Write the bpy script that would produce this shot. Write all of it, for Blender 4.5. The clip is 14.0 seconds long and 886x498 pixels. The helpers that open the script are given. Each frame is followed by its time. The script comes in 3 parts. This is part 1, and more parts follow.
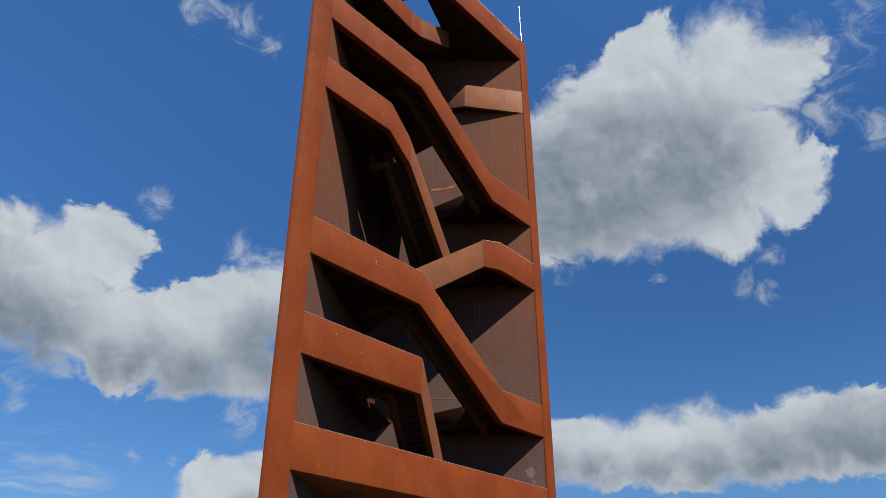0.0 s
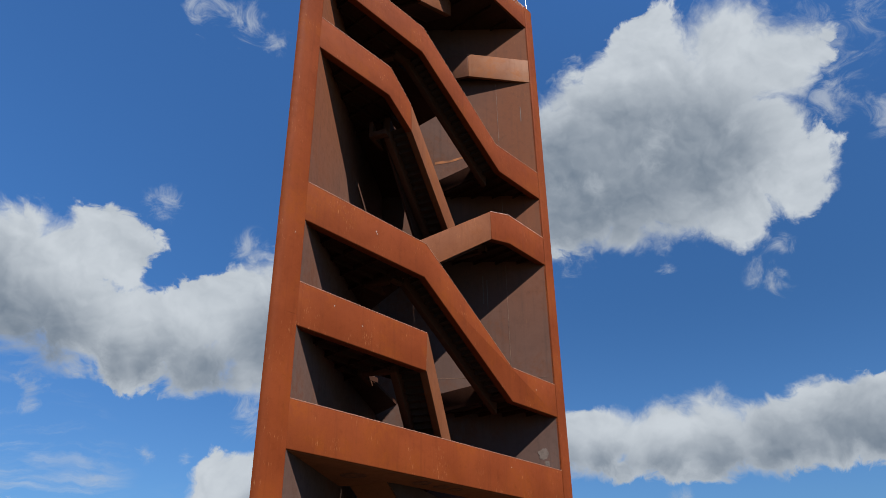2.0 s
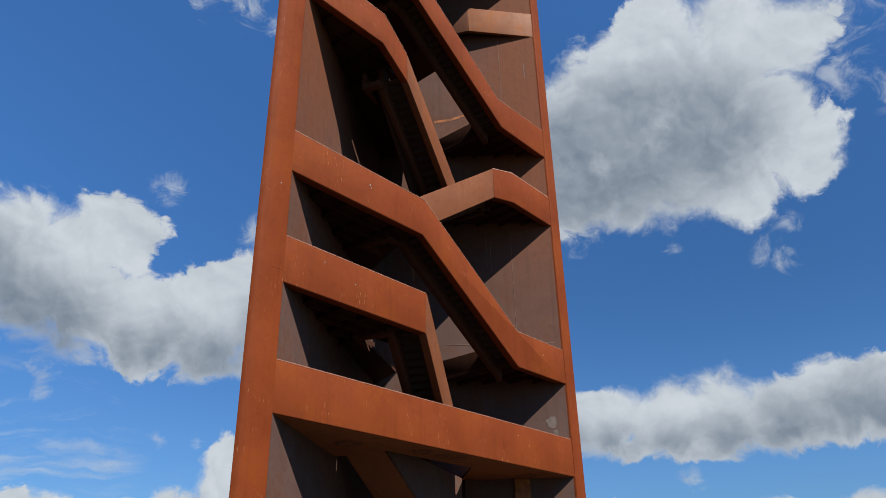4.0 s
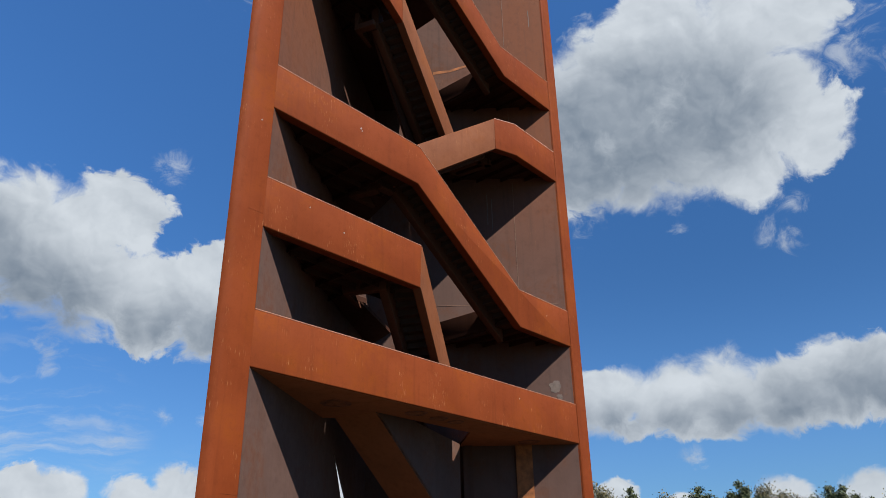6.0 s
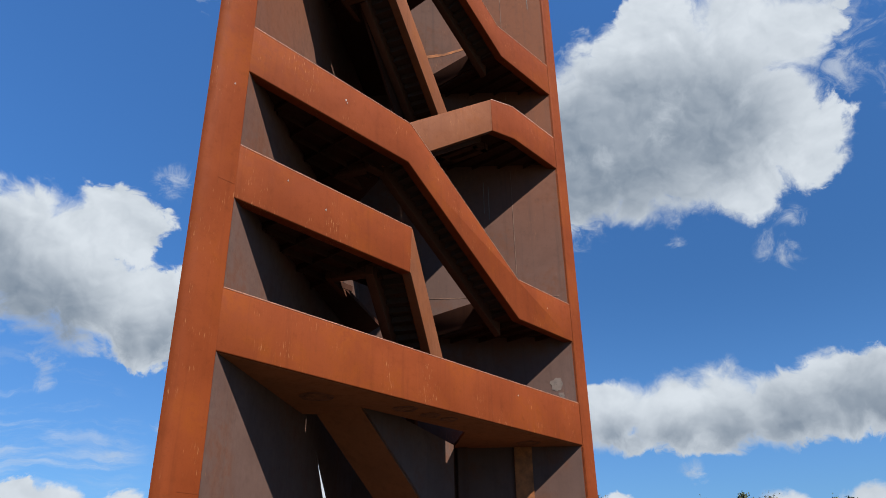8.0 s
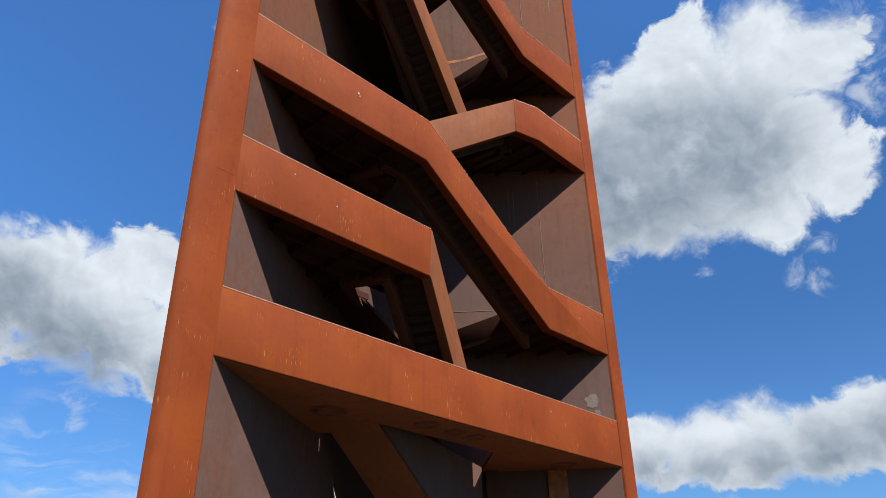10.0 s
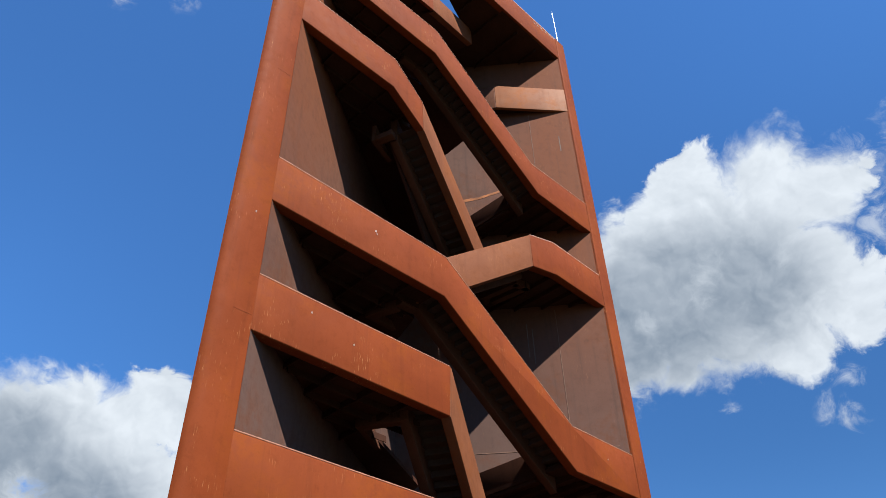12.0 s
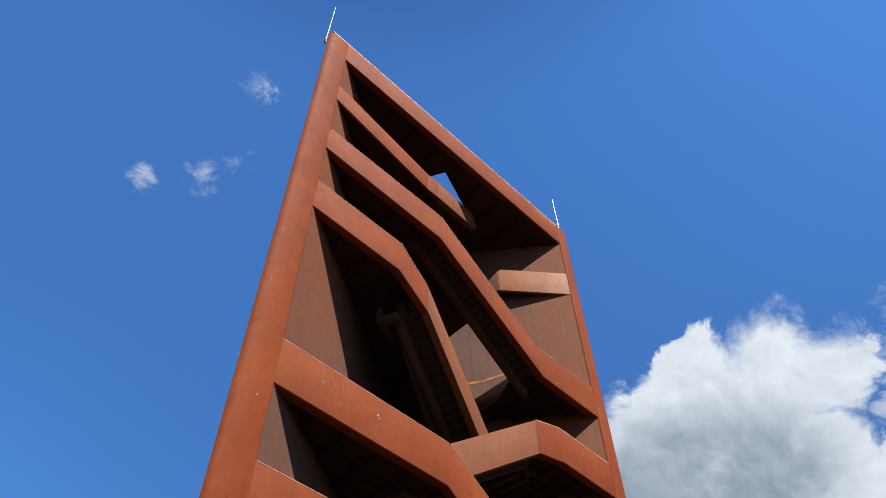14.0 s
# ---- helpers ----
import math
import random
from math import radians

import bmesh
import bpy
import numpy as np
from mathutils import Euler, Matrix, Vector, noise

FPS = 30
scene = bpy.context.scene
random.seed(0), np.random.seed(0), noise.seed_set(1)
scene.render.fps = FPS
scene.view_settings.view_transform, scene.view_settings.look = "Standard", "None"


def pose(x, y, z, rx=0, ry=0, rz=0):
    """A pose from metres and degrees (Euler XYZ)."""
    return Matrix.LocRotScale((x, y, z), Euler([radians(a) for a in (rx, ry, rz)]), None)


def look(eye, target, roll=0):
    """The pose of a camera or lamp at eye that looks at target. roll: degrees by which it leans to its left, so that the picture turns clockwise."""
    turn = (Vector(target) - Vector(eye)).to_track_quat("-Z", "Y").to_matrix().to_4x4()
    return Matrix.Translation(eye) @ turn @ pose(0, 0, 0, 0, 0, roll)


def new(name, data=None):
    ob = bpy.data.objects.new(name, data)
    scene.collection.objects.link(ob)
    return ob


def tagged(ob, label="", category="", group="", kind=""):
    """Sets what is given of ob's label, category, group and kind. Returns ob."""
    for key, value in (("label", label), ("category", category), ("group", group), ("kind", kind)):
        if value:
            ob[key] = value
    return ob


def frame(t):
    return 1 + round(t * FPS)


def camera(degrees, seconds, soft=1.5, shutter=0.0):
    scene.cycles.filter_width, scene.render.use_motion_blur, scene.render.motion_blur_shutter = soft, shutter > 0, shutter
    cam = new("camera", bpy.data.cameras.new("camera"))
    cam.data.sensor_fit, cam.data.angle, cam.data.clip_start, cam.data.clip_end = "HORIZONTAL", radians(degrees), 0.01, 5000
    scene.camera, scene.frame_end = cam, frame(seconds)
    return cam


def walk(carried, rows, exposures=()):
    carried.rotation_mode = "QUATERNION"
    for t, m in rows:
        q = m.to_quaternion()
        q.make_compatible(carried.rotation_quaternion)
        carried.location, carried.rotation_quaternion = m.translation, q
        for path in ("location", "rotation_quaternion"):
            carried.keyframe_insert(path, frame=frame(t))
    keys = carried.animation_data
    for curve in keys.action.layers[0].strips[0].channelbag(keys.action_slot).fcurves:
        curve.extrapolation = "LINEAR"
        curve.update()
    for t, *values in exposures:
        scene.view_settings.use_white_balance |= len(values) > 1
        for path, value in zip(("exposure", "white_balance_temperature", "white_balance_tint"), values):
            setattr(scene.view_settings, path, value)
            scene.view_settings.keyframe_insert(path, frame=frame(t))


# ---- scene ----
# ---- camera ----
cam = camera(60.903, 14.0, soft=0.9)
walk(cam, [
    (0.0, pose(-13.562, -16.563, 1.745, 117.862, 0.037, -50.580)),
    (0.5, pose(-13.235, -16.301, 1.718, 117.765, 0.277, -50.467)),
    (1.0, pose(-12.895, -16.045, 1.704, 117.677, 0.444, -50.243)),
    (1.5, pose(-12.532, -15.792, 1.692, 117.579, 0.580, -49.976)),
    (2.0, pose(-12.163, -15.539, 1.673, 117.431, 0.638, -49.608)),
    (2.5, pose(-11.787, -15.289, 1.658, 117.133, 0.756, -49.445)),
    (3.0, pose(-11.414, -15.035, 1.647, 116.864, 0.986, -49.373)),
    (5.5, pose(-9.477, -13.740, 1.562, 114.828, 1.015, -48.283)),
    (6.0, pose(-9.106, -13.478, 1.540, 114.584, 0.850, -48.609)),
    (6.5, pose(-8.715, -13.204, 1.523, 114.574, 0.705, -48.967)),
    (7.0, pose(-8.321, -12.926, 1.517, 114.760, 0.726, -49.236)),
    (7.5, pose(-7.940, -12.642, 1.500, 115.131, 0.750, -49.057)),
    (8.0, pose(-7.573, -12.363, 1.482, 115.618, 0.897, -48.698)),
    (10.5, pose(-6.070, -11.118, 1.443, 119.618, 1.033, -46.048)),
    (11.0, pose(-6.031, -11.074, 1.479, 121.612, 1.104, -45.687)),
    (11.5, pose(-6.027, -11.048, 1.531, 124.763, 1.107, -45.298)),
    (12.0, pose(-6.049, -11.030, 1.579, 128.741, 1.141, -44.904)),
    (12.5, pose(-6.065, -11.027, 1.616, 132.800, 1.113, -44.695)),
    (13.0, pose(-6.070, -11.028, 1.648, 136.485, 0.992, -44.610)),
    (13.5, pose(-6.064, -11.025, 1.668, 139.696, 0.780, -44.771)),
    (14.0, pose(-6.072, -11.018, 1.677, 142.354, 0.618, -45.065)),
], exposures=[(0.0, 0.92), (3.0, 0.98), (6.5, 1.12), (8.0, 1.22), (10.5, 1.40), (12.0, 1.43), (14.0, 1.39)])

# ---- sky, clouds and sun ----
SUN_EL = 49.0
SUN_AZ = 183.0


def sky_dir(az, el):
    a, e = radians(az), radians(el)
    return Vector((math.sin(a) * math.cos(e), math.cos(a) * math.cos(e), math.sin(e)))


world = bpy.data.worlds.new("sky")
scene.world = world
world.use_nodes = True
wt = world.node_tree
wt.nodes.clear()


def nd(tree, kind, **sets):
    n = tree.nodes.new(kind)
    for key, value in sets.items():
        setattr(n, key, value)
    return n


def plug(tree, socket, value):
    if isinstance(value, bpy.types.NodeSocket):
        tree.links.new(value, socket)
    elif value is not None:
        socket.default_value = value


def calc(tree, op, a, b=None, c=None, clamp=False):
    n = nd(tree, "ShaderNodeMath", operation=op, use_clamp=clamp)
    for s, v in zip(n.inputs, (a, b, c)):
        plug(tree, s, v)
    return n.outputs[0]


def vec(tree, op, a, b=None):
    n = nd(tree, "ShaderNodeVectorMath", operation=op)
    plug(tree, n.inputs[0], a)
    plug(tree, n.inputs[1], b)
    return n.outputs["Value"] if op in ("DISTANCE", "DOT_PRODUCT", "LENGTH") else n.outputs["Vector"]


def ramp(tree, value, lo, hi, out0=0.0, out1=1.0, kind="SMOOTHSTEP"):
    n = nd(tree, "ShaderNodeMapRange", interpolation_type=kind)
    for s, v in zip(n.inputs, (value, lo, hi, out0, out1)):
        plug(tree, s, v)
    return n.outputs[0]


def fbm(tree, vector, scale, detail=6.0, rough=0.55, distort=0.0):
    n = nd(tree, "ShaderNodeTexNoise")
    plug(tree, n.inputs["Vector"], vector)
    n.inputs["Scale"].default_value = scale
    n.inputs["Detail"].default_value = detail
    n.inputs["Roughness"].default_value = rough
    n.inputs["Distortion"].default_value = distort
    return n.outputs["Fac"]


def blend(tree, fac, a, b, mode="MIX"):
    n = nd(tree, "ShaderNodeMix", data_type="RGBA", blend_type=mode)
    plug(tree, n.inputs[0], fac)
    plug(tree, n.inputs[6], a if not isinstance(a, tuple) else (*a, 1.0))
    plug(tree, n.inputs[7], b if not isinstance(b, tuple) else (*b, 1.0))
    return n.outputs[2]


sky = nd(wt, "ShaderNodeTexSky", sky_type="NISHITA", sun_disc=False)
sky.sun_elevation = radians(SUN_EL)
sky.sun_rotation = radians(SUN_AZ)
sky.air_density, sky.dust_density, sky.ozone_density = 1.0, 0.35, 3.0
direction = nd(wt, "ShaderNodeTexCoord").outputs["Generated"]
height = nd(wt, "ShaderNodeSeparateXYZ")
plug(wt, height.inputs[0], direction)
tint = blend(wt, ramp(wt, height.outputs[2], 0.06, 0.45), (0.63, 0.99, 1.4), (0.51, 0.96, 1.41))
blue = vec(wt, "SCALE", vec(wt, "MULTIPLY", vec(wt, "MULTIPLY", sky.outputs[0], (0.05, 0.05, 0.05)), tint))
sky_level = wt.nodes[-1]
plug(wt, sky_level.inputs["Scale"], calc(wt, "MULTIPLY", ramp(wt, height.outputs[2], 0.05, 0.85, 0.71, 1.24, "LINEAR"), calc(wt, "MULTIPLY", ramp(wt, height.outputs[2], 0.88, 1.0, 1.0, 0.6), calc(wt, "MULTIPLY_ADD", ramp(wt, height.outputs[0], 0.15, 0.97, 0.1, -0.26, "LINEAR"), calc(wt, "MULTIPLY", ramp(wt, height.outputs[2], 0.14, 0.4), ramp(wt, height.outputs[2], 0.5, 0.78, 1.0, 0.2)), 1.0))))

# cumulus heaps: azimuth, elevation and radius of each swelling in degrees
HEAP_RIGHT = [(56.5, 33, 4.5), (61.2, 33.8, 4.8), (65.6, 35.6, 4.9), (69.6, 38.2, 4.7), (73.2, 36.4, 5.0), (76.6, 38.3, 4.3), (80.6, 37.1, 3.0), (71.5, 31.6, 5.5),
              (77.3, 31.6, 4.2), (66.3, 29.8, 4.2), (78.4, 28.9, 2.7), (74.3, 27.8, 2.8), (69.8, 28.8, 2.8), (65.4, 27.4, 2.0), (62, 29.6, 3.0), (59, 29.5, 3.5)]
HEAP_LOW = [(57.5, 12.6, 2.8), (60.3, 12.5, 2.7), (62.3, 13.1, 2.7), (64.2, 12.7, 2.7), (66.2, 12.9, 2.9), (69.8, 12.5, 3.2), (73.2, 12.1, 3.1), (76.8, 12.6, 3.3), (79.7, 12.6, 3.1), (82.6, 12.4, 3.2), (86, 12.4, 3.6)]
HEAP_LEFT = [(17.2, 24.2, 3.1), (20.6, 23.9, 3.2), (23.6, 25.2, 3.1), (18.2, 20.6, 3.9), (22.5, 20.2, 4.0), (26.8, 19.9, 3.3), (30.2, 20.7, 3.4), (33.6, 21.2, 3.7),
             (37.2, 23.2, 4.4), (35.6, 18.4, 2.9), (31, 18.2, 2.6), (26.2, 18, 2.6), (13, 22, 5), (41, 21.5, 4)]
HEAP_HORIZON = [(22.8, 5.9, 1.9), (26.9, 5.9, 2), (30.1, 6.4, 2.1), (20, 6, 2), (34.6, 9.0, 3.0), (37.4, 9.6, 3.2), (61, 5.8, 1.7), (71.9, 5.3, 2),
                (77.3, 5.3, 2), (65.5, 5.1, 1.2), (41, 7.5, 2.8), (46, 6, 2.4), (53, 6, 2.2)]
WISPS = [(27.2, 42.7, 1.8), (30.6, 42.7, 2.2), (33.6, 41.9, 1.4), (16.8, 61.6, 1.9), (15.1, 54.2, 1.6), (17.9, 56.2, 1.2), (19.4, 57, 0.8), (8.9, 52.3, 1.2), (83.6, 37.4, 3.2), (86.4, 38.4, 2.6), (83.2, 33.6, 2.4),
         (86, 31.5, 1.6), (75.4, 22.8, 1.7), (76.8, 24.6, 1.1), (59.6, 26.4, 2.2), (62.4, 26.8, 1.7), (20.1, 15.1, 1.7), (26.6, 29.0, 1.5), (33.8, 26.6, 1.6), (35.4, 15.2, 2.2), (66.7, 8.4, 1.1), (28.4, 11.8, 0.9), (31.2, 11.6, 0.7)]
VEILS = [(20.6, 10.6, 5.0), (25, 10.2, 3.6), (22.4, 12.8, 4.0), (18.5, 13.5, 3.4), (31, 6, 4)]


def heap(lobes, base=None):
    """How deep a direction lies inside a heap of swellings; base: the elevation of its flat underside."""
    total = None
    for az, el, r in lobes:
        dist = vec(wt, "DISTANCE", direction, tuple(sky_dir(az, el)))
        deep = calc(wt, "MULTIPLY_ADD", dist, -1.0 / radians(r), 1.0)
        total = deep if total is None else calc(wt, "SMOOTH_MAX", total, deep, 0.35)
    if base is not None:
        over = calc(wt, "MULTIPLY_ADD", height.outputs[2], 1.0 / radians(3.2), -math.sin(radians(base - 0.5)) / radians(3.2))
        total = calc(wt, "SMOOTH_MIN", total, over, 0.3)
    return total


def most(a, b):
    return calc(wt, "MAXIMUM", a, b)


def billows(vector, scale, detail):
    """Rounded swellings of several sizes, 0 in the creases and 1 on the crests."""
    n = nd(wt, "ShaderNodeTexVoronoi", feature="SMOOTH_F1", normalize=True)
    plug(wt, n.inputs["Vector"], vector)
    for key, value in (("Scale", scale), ("Detail", detail), ("Roughness", 0.5), ("Lacunarity", 2.3), ("Smoothness", 0.35)):
        n.inputs[key].default_value = value
    return ramp(wt, n.outputs["Distance"], 0.05, 0.5, 1.0, 0.0, "LINEAR")


stir = nd(wt, "ShaderNodeTexNoise")
plug(wt, stir.inputs["Vector"], direction)
for key, value in (("Scale", 9.0), ("Detail", 5.0), ("Roughness", 0.55)):
    stir.inputs[key].default_value = value
swirl = vec(wt, "MULTIPLY", vec(wt, "SUBTRACT", stir.outputs["Color"], (0.5, 0.5, 0.5)), (0.1, 0.1, 0.07))
warp = vec(wt, "ADD", vec(wt, "MULTIPLY", direction, (1.0, 1.0, 1.2)), swirl)
sunward = tuple(sky_dir(SUN_AZ - 40, SUN_EL) * 0.014)
puff = fbm(wt, warp, 15.0, 11.0, 0.62, 0.3)
swell = billows(warp, 13.0, 3.0)
swell_sun = billows(vec(wt, "ADD", warp, sunward), 13.0, 3.0)
soft_swell = fbm(wt, warp, 9.0, 4.0, 0.5, 0.2)
soft_swell_sun = fbm(wt, vec(wt, "ADD", warp, sunward), 9.0, 4.0, 0.5, 0.2)
curl = fbm(wt, vec(wt, "MULTIPLY", direction, (1.0, 1.0, 1.3)), 24.0, 10.0, 0.66, 0.9)
cirrus = fbm(wt, vec(wt, "MULTIPLY", warp, (4.0, 4.0, 20.0)), 1.6, 8.0, 0.62, 0.3)

body = most(most(heap(HEAP_RIGHT, 25.0), heap(HEAP_LOW, 9.4)), most(heap(HEAP_LEFT, 15.9), heap(HEAP_HORIZON)))
rough_body = calc(wt, "MULTIPLY_ADD", calc(wt, "SUBTRACT", puff, 0.44), 1.45, body)
rough_body = calc(wt, "MULTIPLY_ADD", calc(wt, "SUBTRACT", swell, 0.5), 0.4, rough_body)
frayed = ramp(wt, fbm(wt, warp, 6.0, 3.0, 0.5), 0.4, 0.62, 0.16, 0.6)
dense = ramp(wt, rough_body, 0.0, frayed)
thin = heap(WISPS)
rough_thin = calc(wt, "MULTIPLY_ADD", calc(wt, "SUBTRACT", curl, 0.52), 4.6, thin)
wispy = calc(wt, "MULTIPLY", calc(wt, "MULTIPLY", ramp(wt, rough_thin, 0.05, 1.6), ramp(wt, thin, -0.25, 0.3)), 0.62)
veil = calc(wt, "MULTIPLY", ramp(wt, heap(VEILS), 0.0, 0.7), ramp(wt, cirrus, 0.42, 0.72, 0.0, 0.62))
cover = most(most(dense, wispy), veil)

# grey hearts of the heaps, where they are thickest
HEARTS = [(59, 31, 6), (63.5, 31, 6.2), (68, 31.3, 6.2), (72, 32.2, 5.2), (16.5, 18.6, 4.6), (20.5, 18.2, 4.2), (13, 20, 5), (24.6, 16.8, 2.8), (28.5, 17, 3.2), (32, 17, 3.0), (37, 19.5, 4),
          (58, 10.2, 3), (62, 10.2, 2.6), (66, 9.9, 3.0), (70, 9.7, 3.6), (74, 10, 4.2), (78, 10.4, 4.2), (82, 10.2, 4.2), (86, 10, 4.2), (36.5, 7.5, 2.2)]
broad = fbm(wt, warp, 5.0, 5.0, 0.5, 0.2)
heart = calc(wt, "MULTIPLY_ADD", calc(wt, "SUBTRACT", broad, 0.5), 0.8, heap(HEARTS))
heart = calc(wt, "MULTIPLY_ADD", calc(wt, "SUBTRACT", swell, 0.6), -0.16, heart)
shade = calc(wt, "MULTIPLY", ramp(wt, heart, -0.3, 0.7), ramp(wt, rough_body, 0.05, 0.6, 0.35, 1.0))
relief = ramp(wt, calc(wt, "SUBTRACT", swell, swell_sun), -0.4, 0.4, -0.13, 0.13, "LINEAR")
relief = calc(wt, "ADD", relief, ramp(wt, calc(wt, "SUBTRACT", soft_swell, soft_swell_sun), -0.15, 0.15, -0.17, 0.17, "LINEAR"))
tone = calc(wt, "ADD", calc(wt, "SUBTRACT", 0.88, calc(wt, "MULTIPLY", shade, 0.72)), relief, clamp=True)
cloud_colour = blend(wt, tone, (0.089, 0.113, 0.145), (0.302, 0.327, 0.354))
outlook = blend(wt, cover, blue, cloud_colour)
ground_side = nd(wt, "ShaderNodeBackground")
plug(wt, ground_side.inputs[0], outlook)
ground_side.inputs[1].default_value = 1.0
plug(wt, nd(wt, "ShaderNodeOutputWorld").inputs[0], ground_side.outputs[0])

sun = new("sun", bpy.data.lights.new("sun", "SUN"))
sun.data.energy = 5.0
sun.data.angle = radians(0.53)
sun.data.color = (1.0, 0.95, 0.88)
sun.matrix_world = look(sky_dir(SUN_AZ, SUN_EL) * 80, (0, 0, 0))


# ---- materials ----
def material(name, rough=0.7, metal=0.0):
    m = bpy.data.materials.new(name)
    m.use_nodes = True
    t = m.node_tree
    p = t.nodes["Principled BSDF"]
    p.inputs["Roughness"].default_value = rough
    p.inputs["Specular IOR Level"].default_value = 0.3
    p.inputs["Metallic"].default_value = metal
    return m, t, p


def relief_bump(t, p, height, strength, distance):
    b = nd(t, "ShaderNodeBump")
    b.inputs["Strength"].default_value = strength
    b.inputs["Distance"].default_value = distance
    plug(t, b.inputs["Height"], height)
    plug(t, p.inputs["Normal"], b.outputs[0])


def weathered_steel(name, dark, mid, light, drips, rough, bloom=None, high_tint=None):
    """Rusted plate: broad clouds of colour, long water runs, mottling, grain and short pale drips; bloom: fresh orange rust in patches."""
    m, t, p = material(name, rough)
    co = nd(t, "ShaderNodeTexCoord").outputs["Object"]
    cloudy = fbm(t, co, 0.45, 6.0, 0.6, 0.5)
    mottle = fbm(t, co, 4.0, 9.0, 0.68)
    speck = fbm(t, co, 22.0, 6.0, 0.65)
    grain = fbm(t, co, 90.0, 4.0, 0.6)
    run = fbm(t, vec(t, "MULTIPLY", co, (5.0, 5.0, 0.22)), 1.0, 7.0, 0.62)
    fine_run = fbm(t, vec(t, "MULTIPLY", co, (42.0, 42.0, 4.2)), 1.0, 3.0, 0.5)
    c = blend(t, ramp(t, cloudy, 0.32, 0.7), mid, light)
    if bloom:
        patch = calc(t, "MULTIPLY", ramp(t, fbm(t, vec(t, "ADD", co, (7.0, 3.0, 11.0)), 0.6, 5.0, 0.6), 0.46, 0.66), ramp(t, mottle, 0.35, 0.6))
        c = blend(t, calc(t, "MULTIPLY", patch, 0.75), c, bloom)
    # Second colour that takes over higher up and towards the front.
    if high_tint:
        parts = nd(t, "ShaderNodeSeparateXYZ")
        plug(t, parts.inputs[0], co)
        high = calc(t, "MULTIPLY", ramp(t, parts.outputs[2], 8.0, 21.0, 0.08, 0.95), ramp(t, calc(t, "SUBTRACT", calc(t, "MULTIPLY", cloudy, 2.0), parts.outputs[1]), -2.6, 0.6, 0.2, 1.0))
        c = blend(t, high, c, high_tint)
    c = blend(t, ramp(t, run, 0.48, 0.78, 0.0, 0.36), c, dark)
    c = blend(t, ramp(t, mottle, 0.48, 0.8, 0.0, 0.4), c, dark)
    c = blend(t, ramp(t, speck, 0.52, 0.78, 0.0, 0.32), c, dark)
    c = blend(t, ramp(t, grain, 0.4, 0.7, 0.0, 0.2), c, light)
    mark = calc(t, "MULTIPLY", ramp(t, fine_run, 0.61, 0.71), ramp(t, fbm(t, co, 0.9, 5.0), 0.5, 0.66))
    c = blend(t, calc(t, "MULTIPLY", mark, drips), c, (0.25, 0.112, 0.045))
    plug(t, p.inputs["Base Color"], c)
    plug(t, p.inputs["Roughness"], ramp(t, mottle, 0.3, 0.7, rough - 0.04, rough + 0.06))
    p.inputs["Specular IOR Level"].default_value = 0.07
    relief_bump(t, p, calc(t, "MULTIPLY_ADD", grain, 0.6, speck), 0.08, 0.003)
    return m


STEEL = weathered_steel("weathered_steel", (0.0526, 0.0108, 0.00309), (0.106, 0.0205, 0.00432), (0.136, 0.0284, 0.00679), 0.9, 0.7, (0.153, 0.0347, 0.00432))
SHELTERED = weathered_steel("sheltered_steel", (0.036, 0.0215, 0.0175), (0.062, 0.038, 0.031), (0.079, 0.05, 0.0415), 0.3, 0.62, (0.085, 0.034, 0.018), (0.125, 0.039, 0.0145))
TURNED = weathered_steel("brown_steel", (0.0597, 0.0202, 0.0091), (0.108, 0.0365, 0.0159), (0.137, 0.0498, 0.0229), 0.5, 0.72, (0.143, 0.0447, 0.013))
TERRACE = weathered_steel("washed_orange_steel", (0.1, 0.034, 0.014), (0.15, 0.052, 0.021), (0.19, 0.085, 0.045), 0.5, 0.6, (0.22, 0.066, 0.014))
UNDERSIDE = weathered_steel("underside_steel", (0.09, 0.034, 0.0165), (0.18, 0.0646, 0.027), (0.234, 0.0816, 0.033), 0.0, 0.75)
# Interior shade is put into this base colour, darker than the outer plates.
INNER = weathered_steel("shade_darkened_steel", (0.0129, 0.00646, 0.00437), (0.028, 0.0118, 0.00754), (0.0433, 0.0173, 0.0108), 0.0, 0.7)


def plain(name, colour, rough=0.6, metal=0.0, spread=0.25, scale=8.0):
    m, t, p = material(name, rough, metal)
    co = nd(t, "ShaderNodeTexCoord").outputs["Object"]
    n = fbm(t, co, scale, 6.0, 0.6)
    plug(t, p.inputs["Base Color"], blend(t, ramp(t, n, 0.3, 0.7), tuple(v * (1 - spread) for v in colour), tuple(min(1, v * (1 + spread)) for v in colour)))
    relief_bump(t, p, n, 0.2, 0.01)
    return m


RING = plain("rust_ring", (0.115, 0.036, 0.015), 0.8, 0.0, 0.45, 5.0)
RING_LIGHT = plain("rust_bloom", (0.16, 0.052, 0.018), 0.8, 0.0, 0.35, 5.0)
SEAM = plain("weld_bead", (0.122, 0.0649, 0.0406), 0.6)
PALE = plain("pale_scuff", (0.0856, 0.063, 0.0508), 0.7, 0.0, 0.3, 4.0)
CHALK = plain("chalk_paint", (0.203, 0.162, 0.142), 0.8)
ZINC = plain("zinc", (0.72, 0.72, 0.72), 0.35, 0.6)
BARK = plain("bark", (0.0487, 0.0345, 0.0244), 0.9)
RUSTY = plain("rusty_streaks", (0.19, 0.062, 0.015), 0.75, 0.0, 0.45, 3.0)


